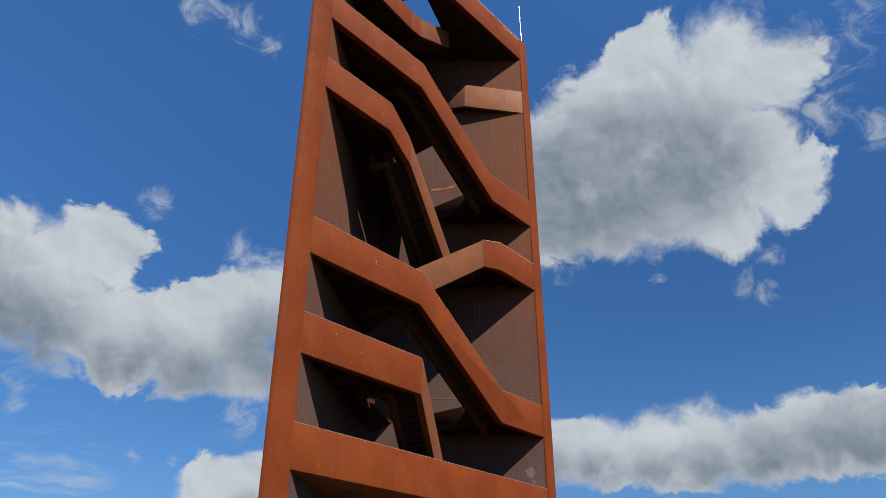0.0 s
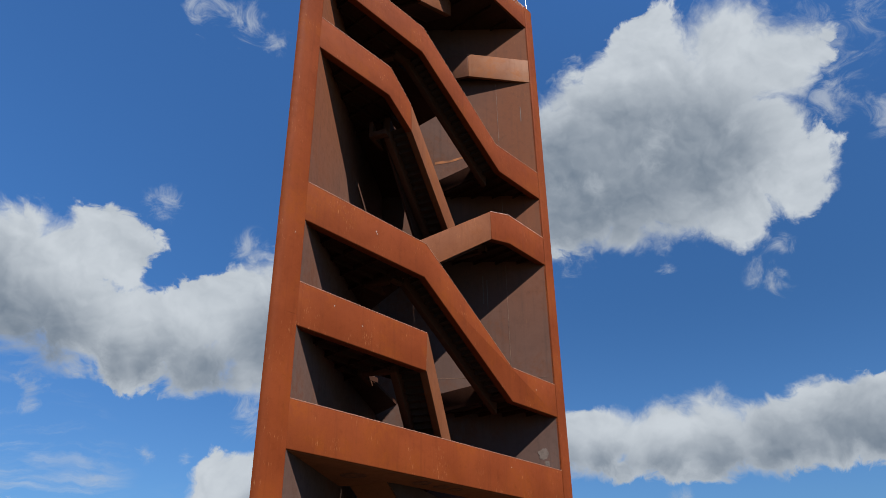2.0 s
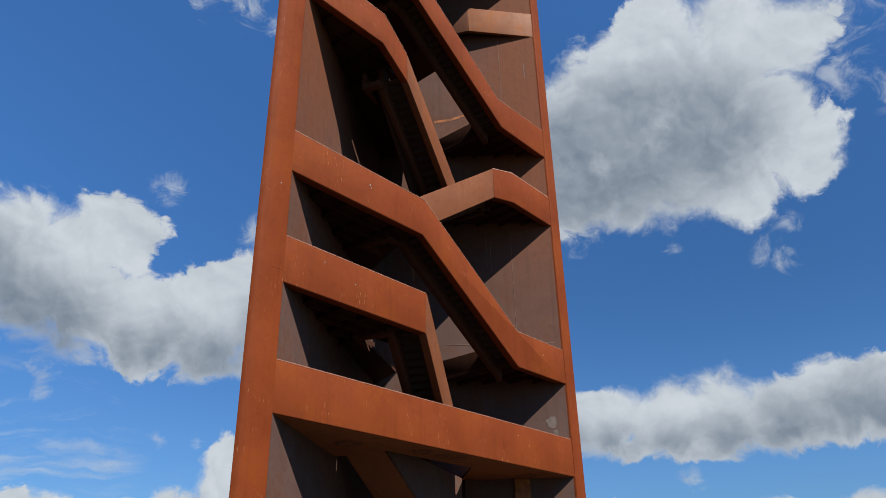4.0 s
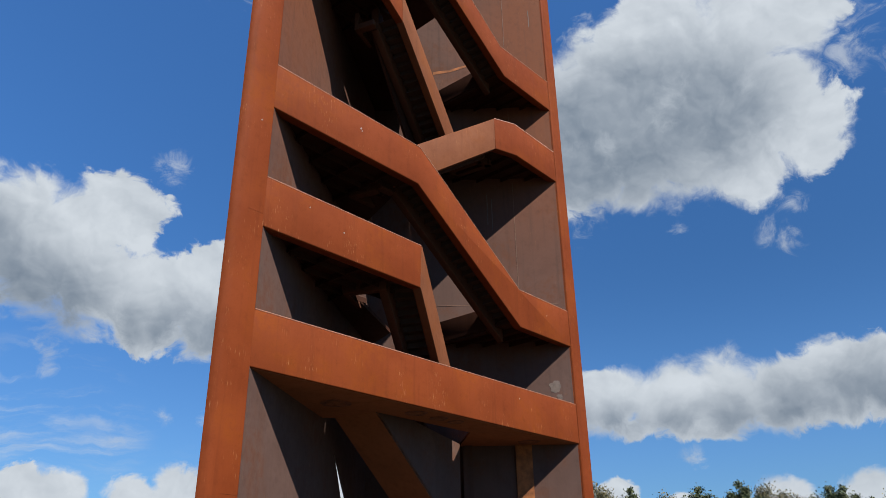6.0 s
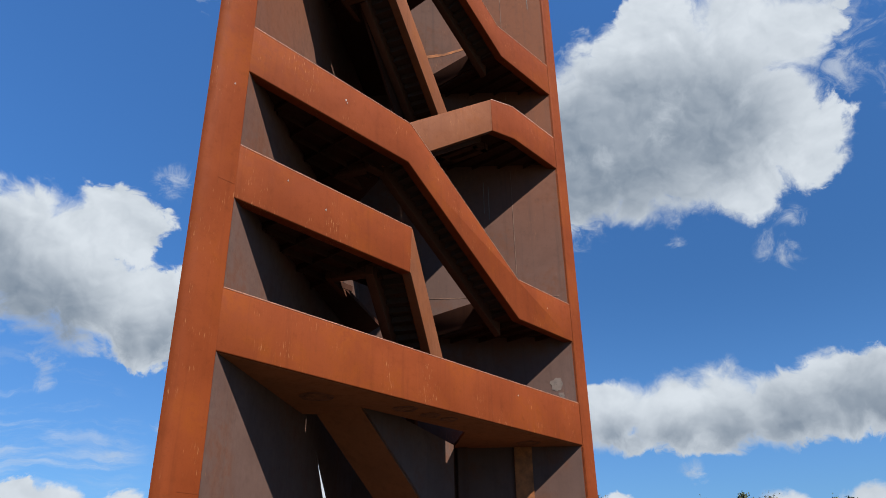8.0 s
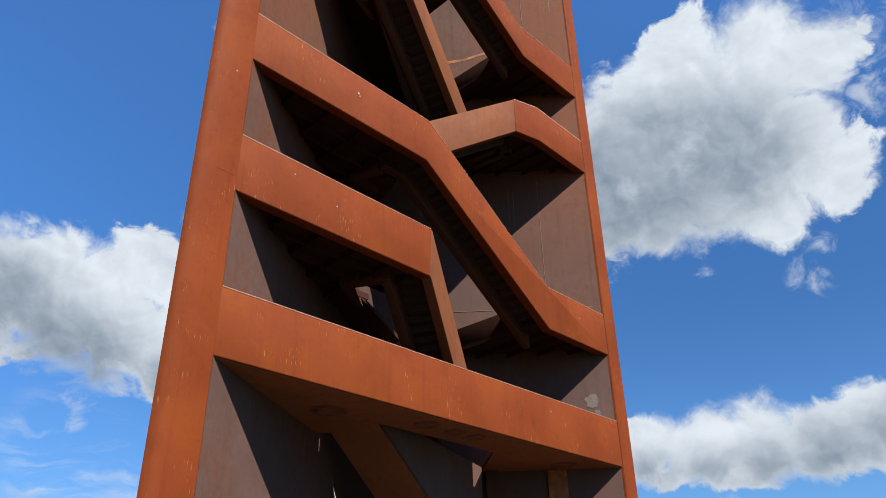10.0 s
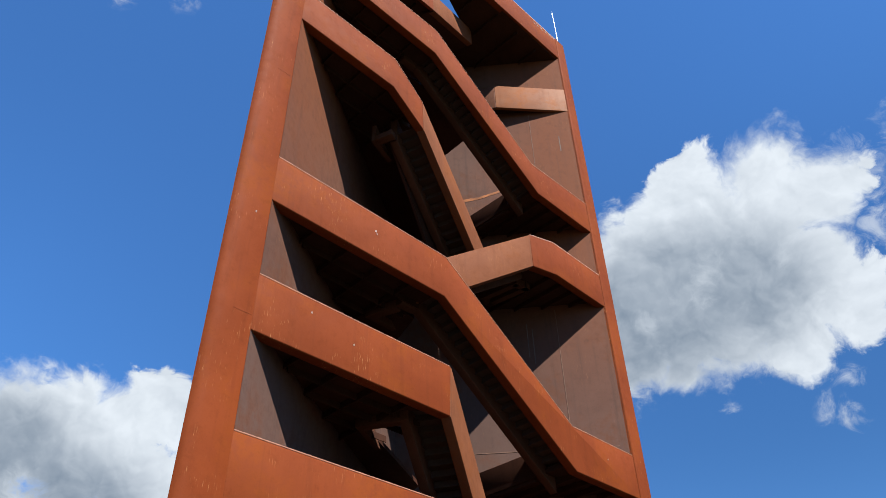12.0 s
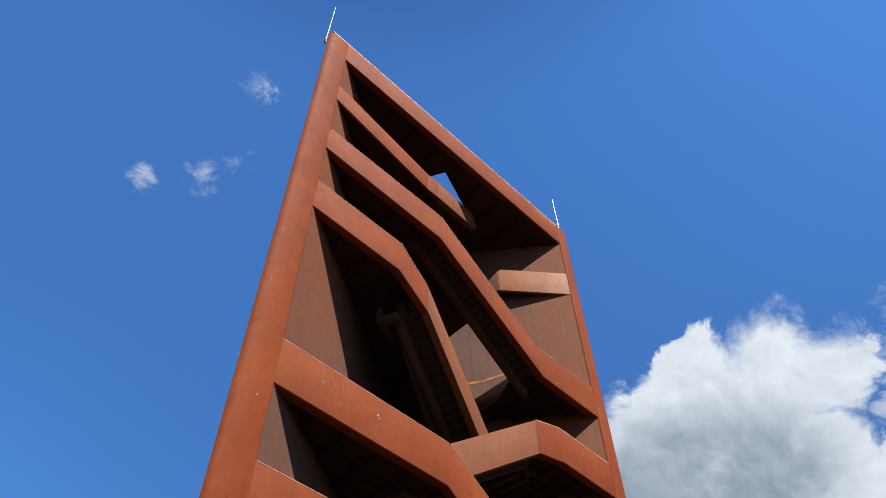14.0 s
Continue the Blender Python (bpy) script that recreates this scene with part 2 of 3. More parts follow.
def leaf_material(name, a, b):
    m, t, p = material(name, 0.6)
    r = nd(t, "ShaderNodeNewGeometry").outputs["Random Per Island"]
    plug(t, p.inputs["Base Color"], blend(t, r, a, b))
    return m


LEAF = leaf_material("foliage", (0.0366, 0.0518, 0.0183), (0.0914, 0.0974, 0.0366))
LEAF_WARM = leaf_material("autumn_foliage", (0.0669, 0.0641, 0.0243), (0.14, 0.11, 0.0457))


def ground_material():
    m, t, p = material("dry_grass", 0.95)
    co = nd(t, "ShaderNodeTexCoord").outputs["Object"]
    wide = fbm(t, co, 0.06, 6.0, 0.6)
    fine = fbm(t, co, 3.0, 10.0, 0.7)
    grass = blend(t, ramp(t, fine, 0.3, 0.7), (0.025, 0.032, 0.012), (0.055, 0.052, 0.025))
    gravel = blend(t, ramp(t, fine, 0.3, 0.7), (0.032, 0.027, 0.021), (0.055, 0.047, 0.037))
    near = ramp(t, vec(t, "LENGTH", vec(t, "SUBTRACT", co, (4.0, -4.0, 0.0))), 20.0, 26.0)
    plug(t, p.inputs["Base Color"], blend(t, calc(t, "MAXIMUM", near, ramp(t, wide, 0.6, 0.64)), gravel, grass))
    relief_bump(t, p, fine, 0.6, 0.05)
    return m


GROUND = ground_material()


# ---- mesh helpers ----
def to_mesh(name, bm, mat, smooth=35.0):
    bmesh.ops.recalc_face_normals(bm, faces=bm.faces)
    me = bpy.data.meshes.new(name)
    bm.to_mesh(me)
    bm.free()
    me.materials.append(mat)
    if smooth:
        me.polygons.foreach_set("use_smooth", [True] * len(me.polygons))
        me.set_sharp_from_angle(angle=radians(smooth))
    return me


def part(name, bm, mat, parent, label="", smooth=35.0):
    ob = new(name, to_mesh(name, bm, mat, smooth))
    ob.parent = parent
    if label:
        tagged(ob, label)
    return ob


def loop_prism(front, back, bm=None, round_off=0.0):
    """A closed solid between two matching loops of points; round_off softens its long edges."""
    bm = bm or bmesh.new()
    a = [bm.verts.new(v) for v in front]
    b = [bm.verts.new(v) for v in back]
    n = len(a)
    faces = [bm.faces.new(a), bm.faces.new(b[::-1])]
    for i in range(n):
        faces.append(bm.faces.new((a[i], b[i], b[(i + 1) % n], a[(i + 1) % n])))
    if round_off:
        bmesh.ops.recalc_face_normals(bm, faces=bm.faces)
        bmesh.ops.bevel(bm, geom=list(bm.edges), offset=round_off, segments=3, profile=0.5, affect="EDGES", clamp_overlap=True)
    return bm


def upright(points, y0, y1, round_off=0.0):
    return loop_prism([(x, y0, z) for x, z in points], [(x, y1, z) for x, z in points], None, round_off)


def flat(points, z0, z1, bm=None, round_off=0.0):
    return loop_prism([(x, y, z0) for x, y in points], [(x, y, z1) for x, y in points], bm, round_off)


def panel(a, b, low_a, low_b, high_a, high_b, thick, bm=None, round_off=0.0):
    """An upright plate over the plan line a-b, its lower and upper edge sloping from end to end, thickening to the left of a-b."""
    n = Vector((-(b[1] - a[1]), b[0] - a[0])).normalized() * thick
    f = [(a[0], a[1], low_a), (b[0], b[1], low_b), (b[0], b[1], high_b), (a[0], a[1], high_a)]
    return loop_prism(f, [(x + n.x, y + n.y, z) for x, y, z in f], bm, round_off)


# ---- the tower's measures ----
L = [6.03, 9.40, 12.73, 16.08, 19.42, 22.72, 26.13, 29.6]
TOP = 31.0
WIDE = 13.2
SL, SR = 0.64, 1.2
APEX = (SR * WIDE / (SL + SR), SL * SR * WIDE / (SL + SR))
PAR = 1.33
SLOPE = 0.69
RUN = 4.86


def left_y(x):
    return SL * x


def right_y(x):
    return SR * (WIDE - x)


tower = tagged(new("observation_tower"), "tall three-sided lookout tower of rust-brown weathering steel with open stair landings", "tower")


def corner_left():
    """The acute corner post: front face, softly rounded nose, outer back face."""
    nose, bend, edge = Vector((-0.58, 0.0)), Vector((-0.78, 0.0)), Vector((-0.865, 0.115))
    pts = [(0.0, 0.0)]
    for i in range(11):
        f = i / 10
        pts.append(tuple(nose * (1 - f) ** 2 + bend * (2 * f * (1 - f)) + edge * f ** 2))
    pts.append((edge.x + 0.05, edge.y + 0.06))
    pts.append((0.03, edge.y + 0.06 + SL * (0.03 - edge.x - 0.05)))
    pts.append((0.03, left_y(0.03)))
    return flat(pts, 0.0, TOP - 0.02)


def corner_right():
    pts = [(WIDE, 0.0)]
    b = math.atan(SR)
    r = 0.16
    vx = 14.11
    c = Vector((vx - r / math.tan(b / 2), r))
    for i in range(9):
        g = radians(-90) + (math.pi - b) * i / 8
        pts.append((c.x + r * math.cos(g), c.y + r * math.sin(g)))
    pts.append((13.16, SR * (vx - 13.16)))
    pts.append((13.16, right_y(13.16)))
    return flat(pts, 0.0, TOP + 0.3)


part("corner_post", corner_left(), STEEL, tower, "rust-orange corner post with a rounded nose")
part("corner_post", corner_right(), STEEL, tower, "slim rust-orange corner post")
part("edge_lip", upright([(13.2, 0.0), (13.31, 0.0), (13.31, 31.3), (13.2, 31.3)], -0.014, 0.01, 0.012), STEEL, tower, "narrow raised lip along the opening")


# inner faces of the two rear walls; the left one has a slanted slot near its foot
def wall_plate(ox, oy, dx, dy, length, outline, thick):
    """An upright plate from (ox, oy) along (dx, dy); outline gives distance and height."""
    n = Vector((-dy, dx)) * thick
    f = [(ox + dx * s, oy + dy * s, z) for s, z in outline]
    return loop_prism(f, [(x + n.x, y + n.y, z) for x, y, z in f])


LEN_L = math.hypot(*APEX)
ul = Vector(APEX) / LEN_L
LEN_R = math.hypot(WIDE - APEX[0], APEX[1])
ur = Vector((APEX[0] - WIDE, APEX[1])) / LEN_R
kx = LEN_L / APEX[0]
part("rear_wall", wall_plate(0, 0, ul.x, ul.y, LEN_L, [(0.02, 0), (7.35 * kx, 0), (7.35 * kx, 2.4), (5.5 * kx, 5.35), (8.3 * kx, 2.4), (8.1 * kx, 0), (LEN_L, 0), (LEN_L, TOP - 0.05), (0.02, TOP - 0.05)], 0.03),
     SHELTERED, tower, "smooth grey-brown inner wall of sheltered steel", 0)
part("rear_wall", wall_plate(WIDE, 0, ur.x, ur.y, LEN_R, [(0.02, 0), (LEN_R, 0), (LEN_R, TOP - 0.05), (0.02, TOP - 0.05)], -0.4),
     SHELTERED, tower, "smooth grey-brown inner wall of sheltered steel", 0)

# ---- front bands ----
TH = 0.28
RO = 0.035
E = 0.003


def band(points, label="rust-orange steel parapet band with pale drip marks", y0=0.0, th=TH):
    return part("parapet_band", upright(points, y0 + E, y0 + th, RO), STEEL, tower, label)


band([(0.0, L[0]), (WIDE, L[0]), (WIDE, L[0] + PAR), (0.0, L[0] + PAR)])
band([(0.0, L[1]), (5.42, L[1]), (5.48, L[1] + PAR), (0.0, L[1] + PAR)])
band([(0.0, L[2]), (5.32, L[2]), (10.2, L[1]), (WIDE, L[1]), (WIDE, L[1] + PAR), (10.28, L[1] + PAR), (5.42, L[2] + PAR), (0.0, L[2] + PAR)])
band([(9.35, 15.82), (10.6, L[3] + 0.03), (WIDE, L[3]), (WIDE, L[3] + PAR + 0.03), (10.62, L[3] + PAR + 0.07), (9.32, 17.1)])
band([(0.0, L[4]), (3.38, L[4]), (4.62, 18.45), (4.58, 19.66), (3.42, L[4] + PAR), (0.0, L[4] + PAR)])
band([(0.0, L[5]), (5.18, L[5]), (10.13, L[4]), (WIDE, L[4]), (WIDE, L[4] + PAR + 0.1), (9.98, L[4] + PAR), (5.26, L[5] + PAR), (0.0, L[5] + PAR - 0.08)])
band([(0.0, L[7] - 0.08), (WIDE, L[7] + 0.2), (WIDE, TOP + 0.24), (0.0, TOP - 0.003)], "rust-orange steel roof edge band with a bright upper rim")


def parapet(a, b, low_a, low_b, high=PAR, thick=0.12, label="rust-brown steel stair parapet", mat=STEEL, parent=None):
    return part("parapet", panel(a, b, low_a, low_b, low_a + high, low_b + high, thick, None, 0.02), mat, parent or tower, label)


# Pale colours for the painted highlight on the bands' upper edges.
GLINT = plain("rim_glint", (0.347, 0.184, 0.135), 0.6, 0.0, 0.12, 6.0)


GLINT_LOW = plain("brown_rim_glint", (0.2, 0.085, 0.05), 0.7, 0.0, 0.25, 6.0)


def rim(a, b, width=0.05, high=0.012, deep=0.014, mat=GLINT_LOW):
    """A thin pale strip that paints the highlight along a band's upper edge."""
    a, b = Vector(a), Vector(b)
    f = [a + Vector((0, -0.004, -deep)), b + Vector((0, -0.004, -deep)), b + Vector((0, -0.004, high)), a + Vector((0, -0.004, high))]
    part("rim_glint", loop_prism(f, [q + Vector((0, width, 0)) for q in f], None, 0.006), mat, tower, "pale strip painting the glint on the upper edge")


for a, b in (((0.02, L[0] + PAR), (WIDE - 0.02, L[0] + PAR)), ((0.02, L[1] + PAR), (5.45, L[1] + PAR)), ((0.02, L[2] + PAR), (5.4, L[2] + PAR)),
             ((5.42, L[2] + PAR), (10.26, L[1] + PAR)), ((10.3, L[1] + PAR), (WIDE - 0.02, L[1] + PAR)), ((10.62, L[3] + PAR + 0.07), (WIDE - 0.02, L[3] + PAR + 0.03)),
             ((9.34, 17.1), (10.6, L[3] + PAR + 0.07)), ((0.02, L[4] + PAR), (3.44, L[4] + PAR)), ((3.43, L[4] + PAR), (4.57, 19.66)),
             ((0.02, L[5] + PAR - 0.08), (5.24, L[5] + PAR)), ((5.27, L[5] + PAR), (9.97, L[4] + PAR)), ((9.99, L[4] + PAR), (WIDE - 0.02, L[4] + PAR + 0.1)),
             ((-0.8, TOP - 0.02), (WIDE - 0.01, TOP + 0.25))):
    rim((a[0], E, a[1]), (b[0], E, b[1]), deep=0.04 if a[1] > 30 else 0.016, mat=GLINT if a[1] > 30 or (a[0] > 9.3 and 17 < a[1] < 18) else GLINT_LOW)

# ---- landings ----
def landing(points, z, ribs, label="shade-darkened steel landing with ribs underneath"):
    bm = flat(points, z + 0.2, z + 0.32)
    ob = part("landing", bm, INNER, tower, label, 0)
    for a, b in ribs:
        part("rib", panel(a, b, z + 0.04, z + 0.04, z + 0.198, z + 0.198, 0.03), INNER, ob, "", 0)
    return ob


def left_landing(z, x1, far):
    """The landing in the acute corner, running on behind the flights towards the rear edge given by far."""
    ribs = [((x, TH + 0.02), (x, left_y(x) - 0.03)) for x in (1.4, 2.4, 3.4, 4.4) if x < x1]
    ribs += [((y / SL + 0.1, y), (x1 - 0.05, y)) for y in (0.9, 1.5, 2.1)]
    landing([(0.6, TH), (x1, TH), *far, (APEX[0] - 0.02, APEX[1] - 0.03), (0.6, left_y(0.6) - 0.01)], z, ribs)


def right_landing(z, x0):
    ribs = [((x, TH + 0.02), (x, right_y(x) - 0.03)) for x in (10.6, 11.2, 11.8, 12.4) if x > x0]
    landing([(x0, TH), (12.85, TH), (12.85, right_y(12.85) - 0.01), (x0, right_y(x0) - 0.01)], z, ribs)


left_landing(L[1], 5.35, [(4.72, 0.76), (4.4, 1.95), (8.1, 3.9)])
# Slab lengthened over the well to keep sun off the rear wall.
left_landing(L[4], 4.9, [(4.75, 1.45), (9.1, 3.0), (9.3, 4.6)])
# Dark sheet added to block sun and the sight of lit wall behind.
part("added_screen", panel((4.31, 1.13), (8.93, 2.65), 18.6, 13.6, L[4] + 0.2, L[4] + 0.2, 0.08), INNER, tower, "added dark sloping screen that blocks sun in the stair well", 0)
left_landing(L[5], 5.3, [(5.3, 1.45), (8.9, 1.45), (9.0, 4.9)])
ribs = [((x, TH + 0.02), (x, left_y(x) - 0.03)) for x in (1.4, 2.4, 3.4, 4.4)] + [((y / SL + 0.1, y), (5.25, y)) for y in (0.9, 1.5, 2.1)]
landing([(0.6, TH), (5.3, TH), (5.3, 1.45), (5.66, 1.52), (6.60, 4.20), (0.6, left_y(0.6) - 0.01)], L[2], ribs)
right_landing(L[3], 9.45)
part("landing", flat([(8.5, 0.9), (9.44, 0.9), (9.44, 4.4), (8.7, 4.4)], L[3] + 0.2, L[3] + 0.32), INNER, tower, "shade-darkened steel landing edge beside the stair head", 0)
for k in (1, 4):
    right_landing(L[k], 10.06)
    part("parapet", panel((10.22, 1.4), (10.2, right_y(10.2) - 0.02), L[k] + 0.1, L[k] + 0.1, L[k] + 0.98, L[k] + 0.98, 0.1, None, 0.02), INNER, tower, "shade-darkened rust-brown landing parapet")
landing([(0.6, 0.15), (4.98, 0.52), (5.62, 0.51), (5.25, 1.7), (9.2, 3.2), (APEX[0] - 0.02, APEX[1] - 0.03), (0.6, 0.37)], L[6], [((x, 0.8), (x, left_y(x) - 0.05)) for x in (2.2, 2.9, 3.6, 4.3, 5.0)])
landing([(13.0, 0.18), (12.9, 0.34), (10.9, 2.72), (10.9, 2.1)], L[6], [])

# the lowest landing is closed and smooth underneath, with the stair well left open
first = part("landing", flat([(0.0, 0.04), (WIDE, 0.04), (10.5, right_y(10.5) - 0.01), (10.44, 2.9), (9.03, 1.29), (4.95, 1.26), (4.69, 2.6), (4.44, left_y(4.44) - 0.01)], L[0] - 0.006, L[0] + 0.08),
             UNDERSIDE, tower, "smooth closed steel soffit of the lowest landing", 0)
roof_hole = [(6.54, 1.0), (8.75, 1.8), (8.2, 3.0), (5.95, 2.15)]
bm = bmesh.new()
outer = [(-0.2, 0.1), (13.4, 0.1), (APEX[0], APEX[1])]
for z in (L[7] + 0.12, L[7] + 0.4):
    vo = [bm.verts.new((x, y, z)) for x, y in outer]
    vi = [bm.verts.new((x, y, z)) for x, y in roof_hole]
    bm.faces.new((vo[0], vo[1], vi[1], vi[0]))
    bm.faces.new((vo[1], vo[2], vi[2], vi[1]))
    bm.faces.new((vo[2], vo[0], vi[0], vi[3]))
    bm.faces.new((vo[2], vi[3], vi[2]))
bm.verts.ensure_lookup_table()
for i in range(4):
    a, b = 3 + i, 3 + (i + 1) % 4
    bm.faces.new([bm.verts[q] for q in (a, b, b + 7, a + 7)])
for i in range(3):
    a, b = i, (i + 1) % 3
    bm.faces.new([bm.verts[q] for q in (a, b, b + 7, a + 7)])
roof = part("roof", bm, INNER, tower, "shade-darkened steel roof platform with an open stair well", 0)
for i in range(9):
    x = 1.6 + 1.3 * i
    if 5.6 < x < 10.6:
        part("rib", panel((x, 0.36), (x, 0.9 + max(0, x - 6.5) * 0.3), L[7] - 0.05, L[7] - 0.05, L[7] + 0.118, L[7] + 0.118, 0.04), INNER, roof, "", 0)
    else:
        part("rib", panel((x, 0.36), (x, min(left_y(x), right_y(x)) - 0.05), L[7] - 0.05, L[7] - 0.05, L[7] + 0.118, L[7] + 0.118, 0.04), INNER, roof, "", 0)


# ---- stair flights ----
bm = flat([(0, 0.0), (0.30, 0.0), (0.30, 1.12), (0, 1.12)], -0.03, 0.0)
flat([(0.285, 0.0), (0.30, 0.0), (0.30, 1.12), (0.285, 1.12)], -0.177, -0.03, bm)
# Darker copy of the rust: the shade on inner stair parts is in its colour.
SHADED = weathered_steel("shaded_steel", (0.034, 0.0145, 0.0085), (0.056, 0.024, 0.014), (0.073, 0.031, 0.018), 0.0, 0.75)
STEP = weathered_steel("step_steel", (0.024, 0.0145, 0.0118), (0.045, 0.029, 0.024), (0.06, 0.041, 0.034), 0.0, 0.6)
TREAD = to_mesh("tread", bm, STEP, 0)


def flight(start, phi, top, outer=True, inner=True, run=RUN, inside=0.94, hook=0.0, thick=0.25, lead=None, across=0.0, gusset=0.0, set_back=0.25, deep=PAR, outer_label="rust-brown steel stair parapet"):
    """A straight flight that goes down along phi from start, the outer (front) foot of its upper end; top is the underside there."""
    d = Vector((math.cos(radians(phi)), math.sin(radians(phi))))
    n = Vector((-d.y, d.x))
    s = Vector(start)
    low = top - run * SLOPE
    f = new("stair_flight")
    f.parent = tower
    tagged(f, "narrow flight of dark steel steps between parapets")
    e = s + d * run
    if outer and lead:
        (xl, zl), (xt, zt) = lead
        a, b = Vector((xl, E, zl)), Vector((xt, E, zt))
        step = Vector((d.x, d.y, -SLOPE)) * run
        back = Vector((n.x, n.y, 0)) * thick
        ring = [a, a + step, b + step, b]
        part("parapet", loop_prism(ring, [q + back for q in ring], None, 0.02), TURNED, f, outer_label)
    elif outer:
        parapet(s, e, top, low, PAR, thick, outer_label, STEEL, f)
    if inner:
        wall = 0.24
        i0, i1 = s + n * inside, e + n * inside + d * 0.3
        lead_in = 0.05 if hook or deep < 1 else set_back - 0.02
        parapet(i0 - d * lead_in, i1, top + (0.05 if hook else 0.0) * SLOPE, low - 0.3 * SLOPE, PAR if deep > 1 else 0.95, wall, "shade-darkened rust-brown steel stair parapet", SHADED, f)
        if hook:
            parapet(i0 - d * hook, i0 - d * 0.052, top - 0.02, top - 0.02, PAR, wall, "shade-darkened rust-brown landing parapet", SHADED, f)
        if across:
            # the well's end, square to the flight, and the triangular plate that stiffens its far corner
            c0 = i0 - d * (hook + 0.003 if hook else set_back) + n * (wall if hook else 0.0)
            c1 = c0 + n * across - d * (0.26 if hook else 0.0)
            parapet(c1, c0, top - 0.03, top - 0.03, deep, 0.26, "shade-darkened rust-brown landing parapet", SHADED, f)
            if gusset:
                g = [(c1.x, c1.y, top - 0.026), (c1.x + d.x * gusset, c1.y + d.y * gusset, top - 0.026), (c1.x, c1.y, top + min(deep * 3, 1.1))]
                part("gusset", loop_prism(g, [(x + n.x * 0.14, y + n.y * 0.14, z) for x, y, z in g]), SHADED, f, "shade-darkened triangular stiffening plate", 0)
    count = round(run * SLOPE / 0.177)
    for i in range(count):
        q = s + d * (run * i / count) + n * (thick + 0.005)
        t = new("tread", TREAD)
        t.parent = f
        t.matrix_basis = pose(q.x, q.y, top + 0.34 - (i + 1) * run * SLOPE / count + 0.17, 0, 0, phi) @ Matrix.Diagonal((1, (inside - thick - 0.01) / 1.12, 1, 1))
    return f


flight((5.32, 0.0), 0.0, L[2], outer=False, hook=0.62, across=0.8, gusset=1.0)
flight((5.18, 0.0), 0.0, L[5], outer=False, hook=0.62, across=0.8, gusset=1.0, inside=0.89)
flight((5.42, 0.02), 29.0, L[1], across=1.16, run=4.3, lead=((5.425, L[1]), (5.485, L[1] + PAR)), gusset=1.35)
flight((4.64, 0.0), 18.0, 18.45, across=0.56, run=4.4, lead=((4.625, 18.45), (4.585, 19.66)), inside=0.92, gusset=1.0, set_back=0.38, deep=0.22)
flight((9.33 + 1.36 * math.sin(radians(12)), 1.36 * math.cos(radians(12))), 168, 15.82, outer=False, inner=False, run=4.4, inside=1.26, thick=0.6)
part("stringer", panel((9.55, 0.75), (5.25, 1.66), 15.8, 12.83, 16.05, 13.08, 0.1), SHADED, tower, "shade-darkened steel stair stringer", 0)
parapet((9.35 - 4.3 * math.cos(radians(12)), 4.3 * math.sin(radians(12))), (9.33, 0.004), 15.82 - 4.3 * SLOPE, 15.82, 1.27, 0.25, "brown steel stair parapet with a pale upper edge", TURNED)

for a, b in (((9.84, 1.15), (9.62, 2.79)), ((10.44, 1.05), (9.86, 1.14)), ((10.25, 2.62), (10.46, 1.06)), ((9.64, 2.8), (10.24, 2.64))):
    part("beam", panel(b, a, L[3] - 0.06, L[3] - 0.06, L[3] + 0.19, L[3] + 0.19, 0.2), SHADED, tower, "shade-darkened beam framing the landing's stair opening", 0)

# the lowest flight has a smooth closed underside
c11, s11 = math.cos(radians(11)), math.sin(radians(11))
f1 = new("stair_flight")
f1.parent = tower
tagged(f1, "lowest stair flight with a smooth closed underside")
r1 = 4.86
right0, left0 = Vector((4.95, 1.26)), Vector((4.69, 2.6))
dd = Vector((c11, s11))
quad = [(*right0, L[0]), (*(right0 + dd * r1), L[0] - SLOPE * r1), (*(left0 + dd * r1), L[0] - SLOPE * r1), (*left0, L[0])]
part("underside", loop_prism(quad, [(x, y, z + 0.12) for x, y, z in quad]), UNDERSIDE, f1, "smooth rust-brown sloping soffit", 0)
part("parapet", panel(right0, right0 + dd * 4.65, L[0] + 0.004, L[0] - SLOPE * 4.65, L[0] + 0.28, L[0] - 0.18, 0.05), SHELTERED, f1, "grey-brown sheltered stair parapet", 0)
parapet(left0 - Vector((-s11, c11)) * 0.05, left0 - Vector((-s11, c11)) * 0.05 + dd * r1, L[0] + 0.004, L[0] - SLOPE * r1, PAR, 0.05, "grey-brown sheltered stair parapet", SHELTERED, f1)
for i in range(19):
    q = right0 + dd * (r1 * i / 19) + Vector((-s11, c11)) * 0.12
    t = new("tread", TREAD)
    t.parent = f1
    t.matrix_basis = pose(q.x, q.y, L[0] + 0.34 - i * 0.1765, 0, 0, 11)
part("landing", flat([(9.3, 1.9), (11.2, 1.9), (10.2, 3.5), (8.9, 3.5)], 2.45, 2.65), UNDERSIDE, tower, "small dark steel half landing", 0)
# Two unseen guards, added only to block sun leaking through the well.
parapet((4.95, 1.2), (9.0, 1.2), L[0] + 0.081, L[0] + 0.081, PAR + 0.15, 0.05, "unseen added guard that keeps sun out of the stair well", SHADED)
parapet((4.66, 2.55), (4.4, left_y(4.4) - 0.02), L[0] + 0.081, L[0] + 0.081, PAR, 0.05, "unseen added guard that keeps sun out of the stair well", SHADED)
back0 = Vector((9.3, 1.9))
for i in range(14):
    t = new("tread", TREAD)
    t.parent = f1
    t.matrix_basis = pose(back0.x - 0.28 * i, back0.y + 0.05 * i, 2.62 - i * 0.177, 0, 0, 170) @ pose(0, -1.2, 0)

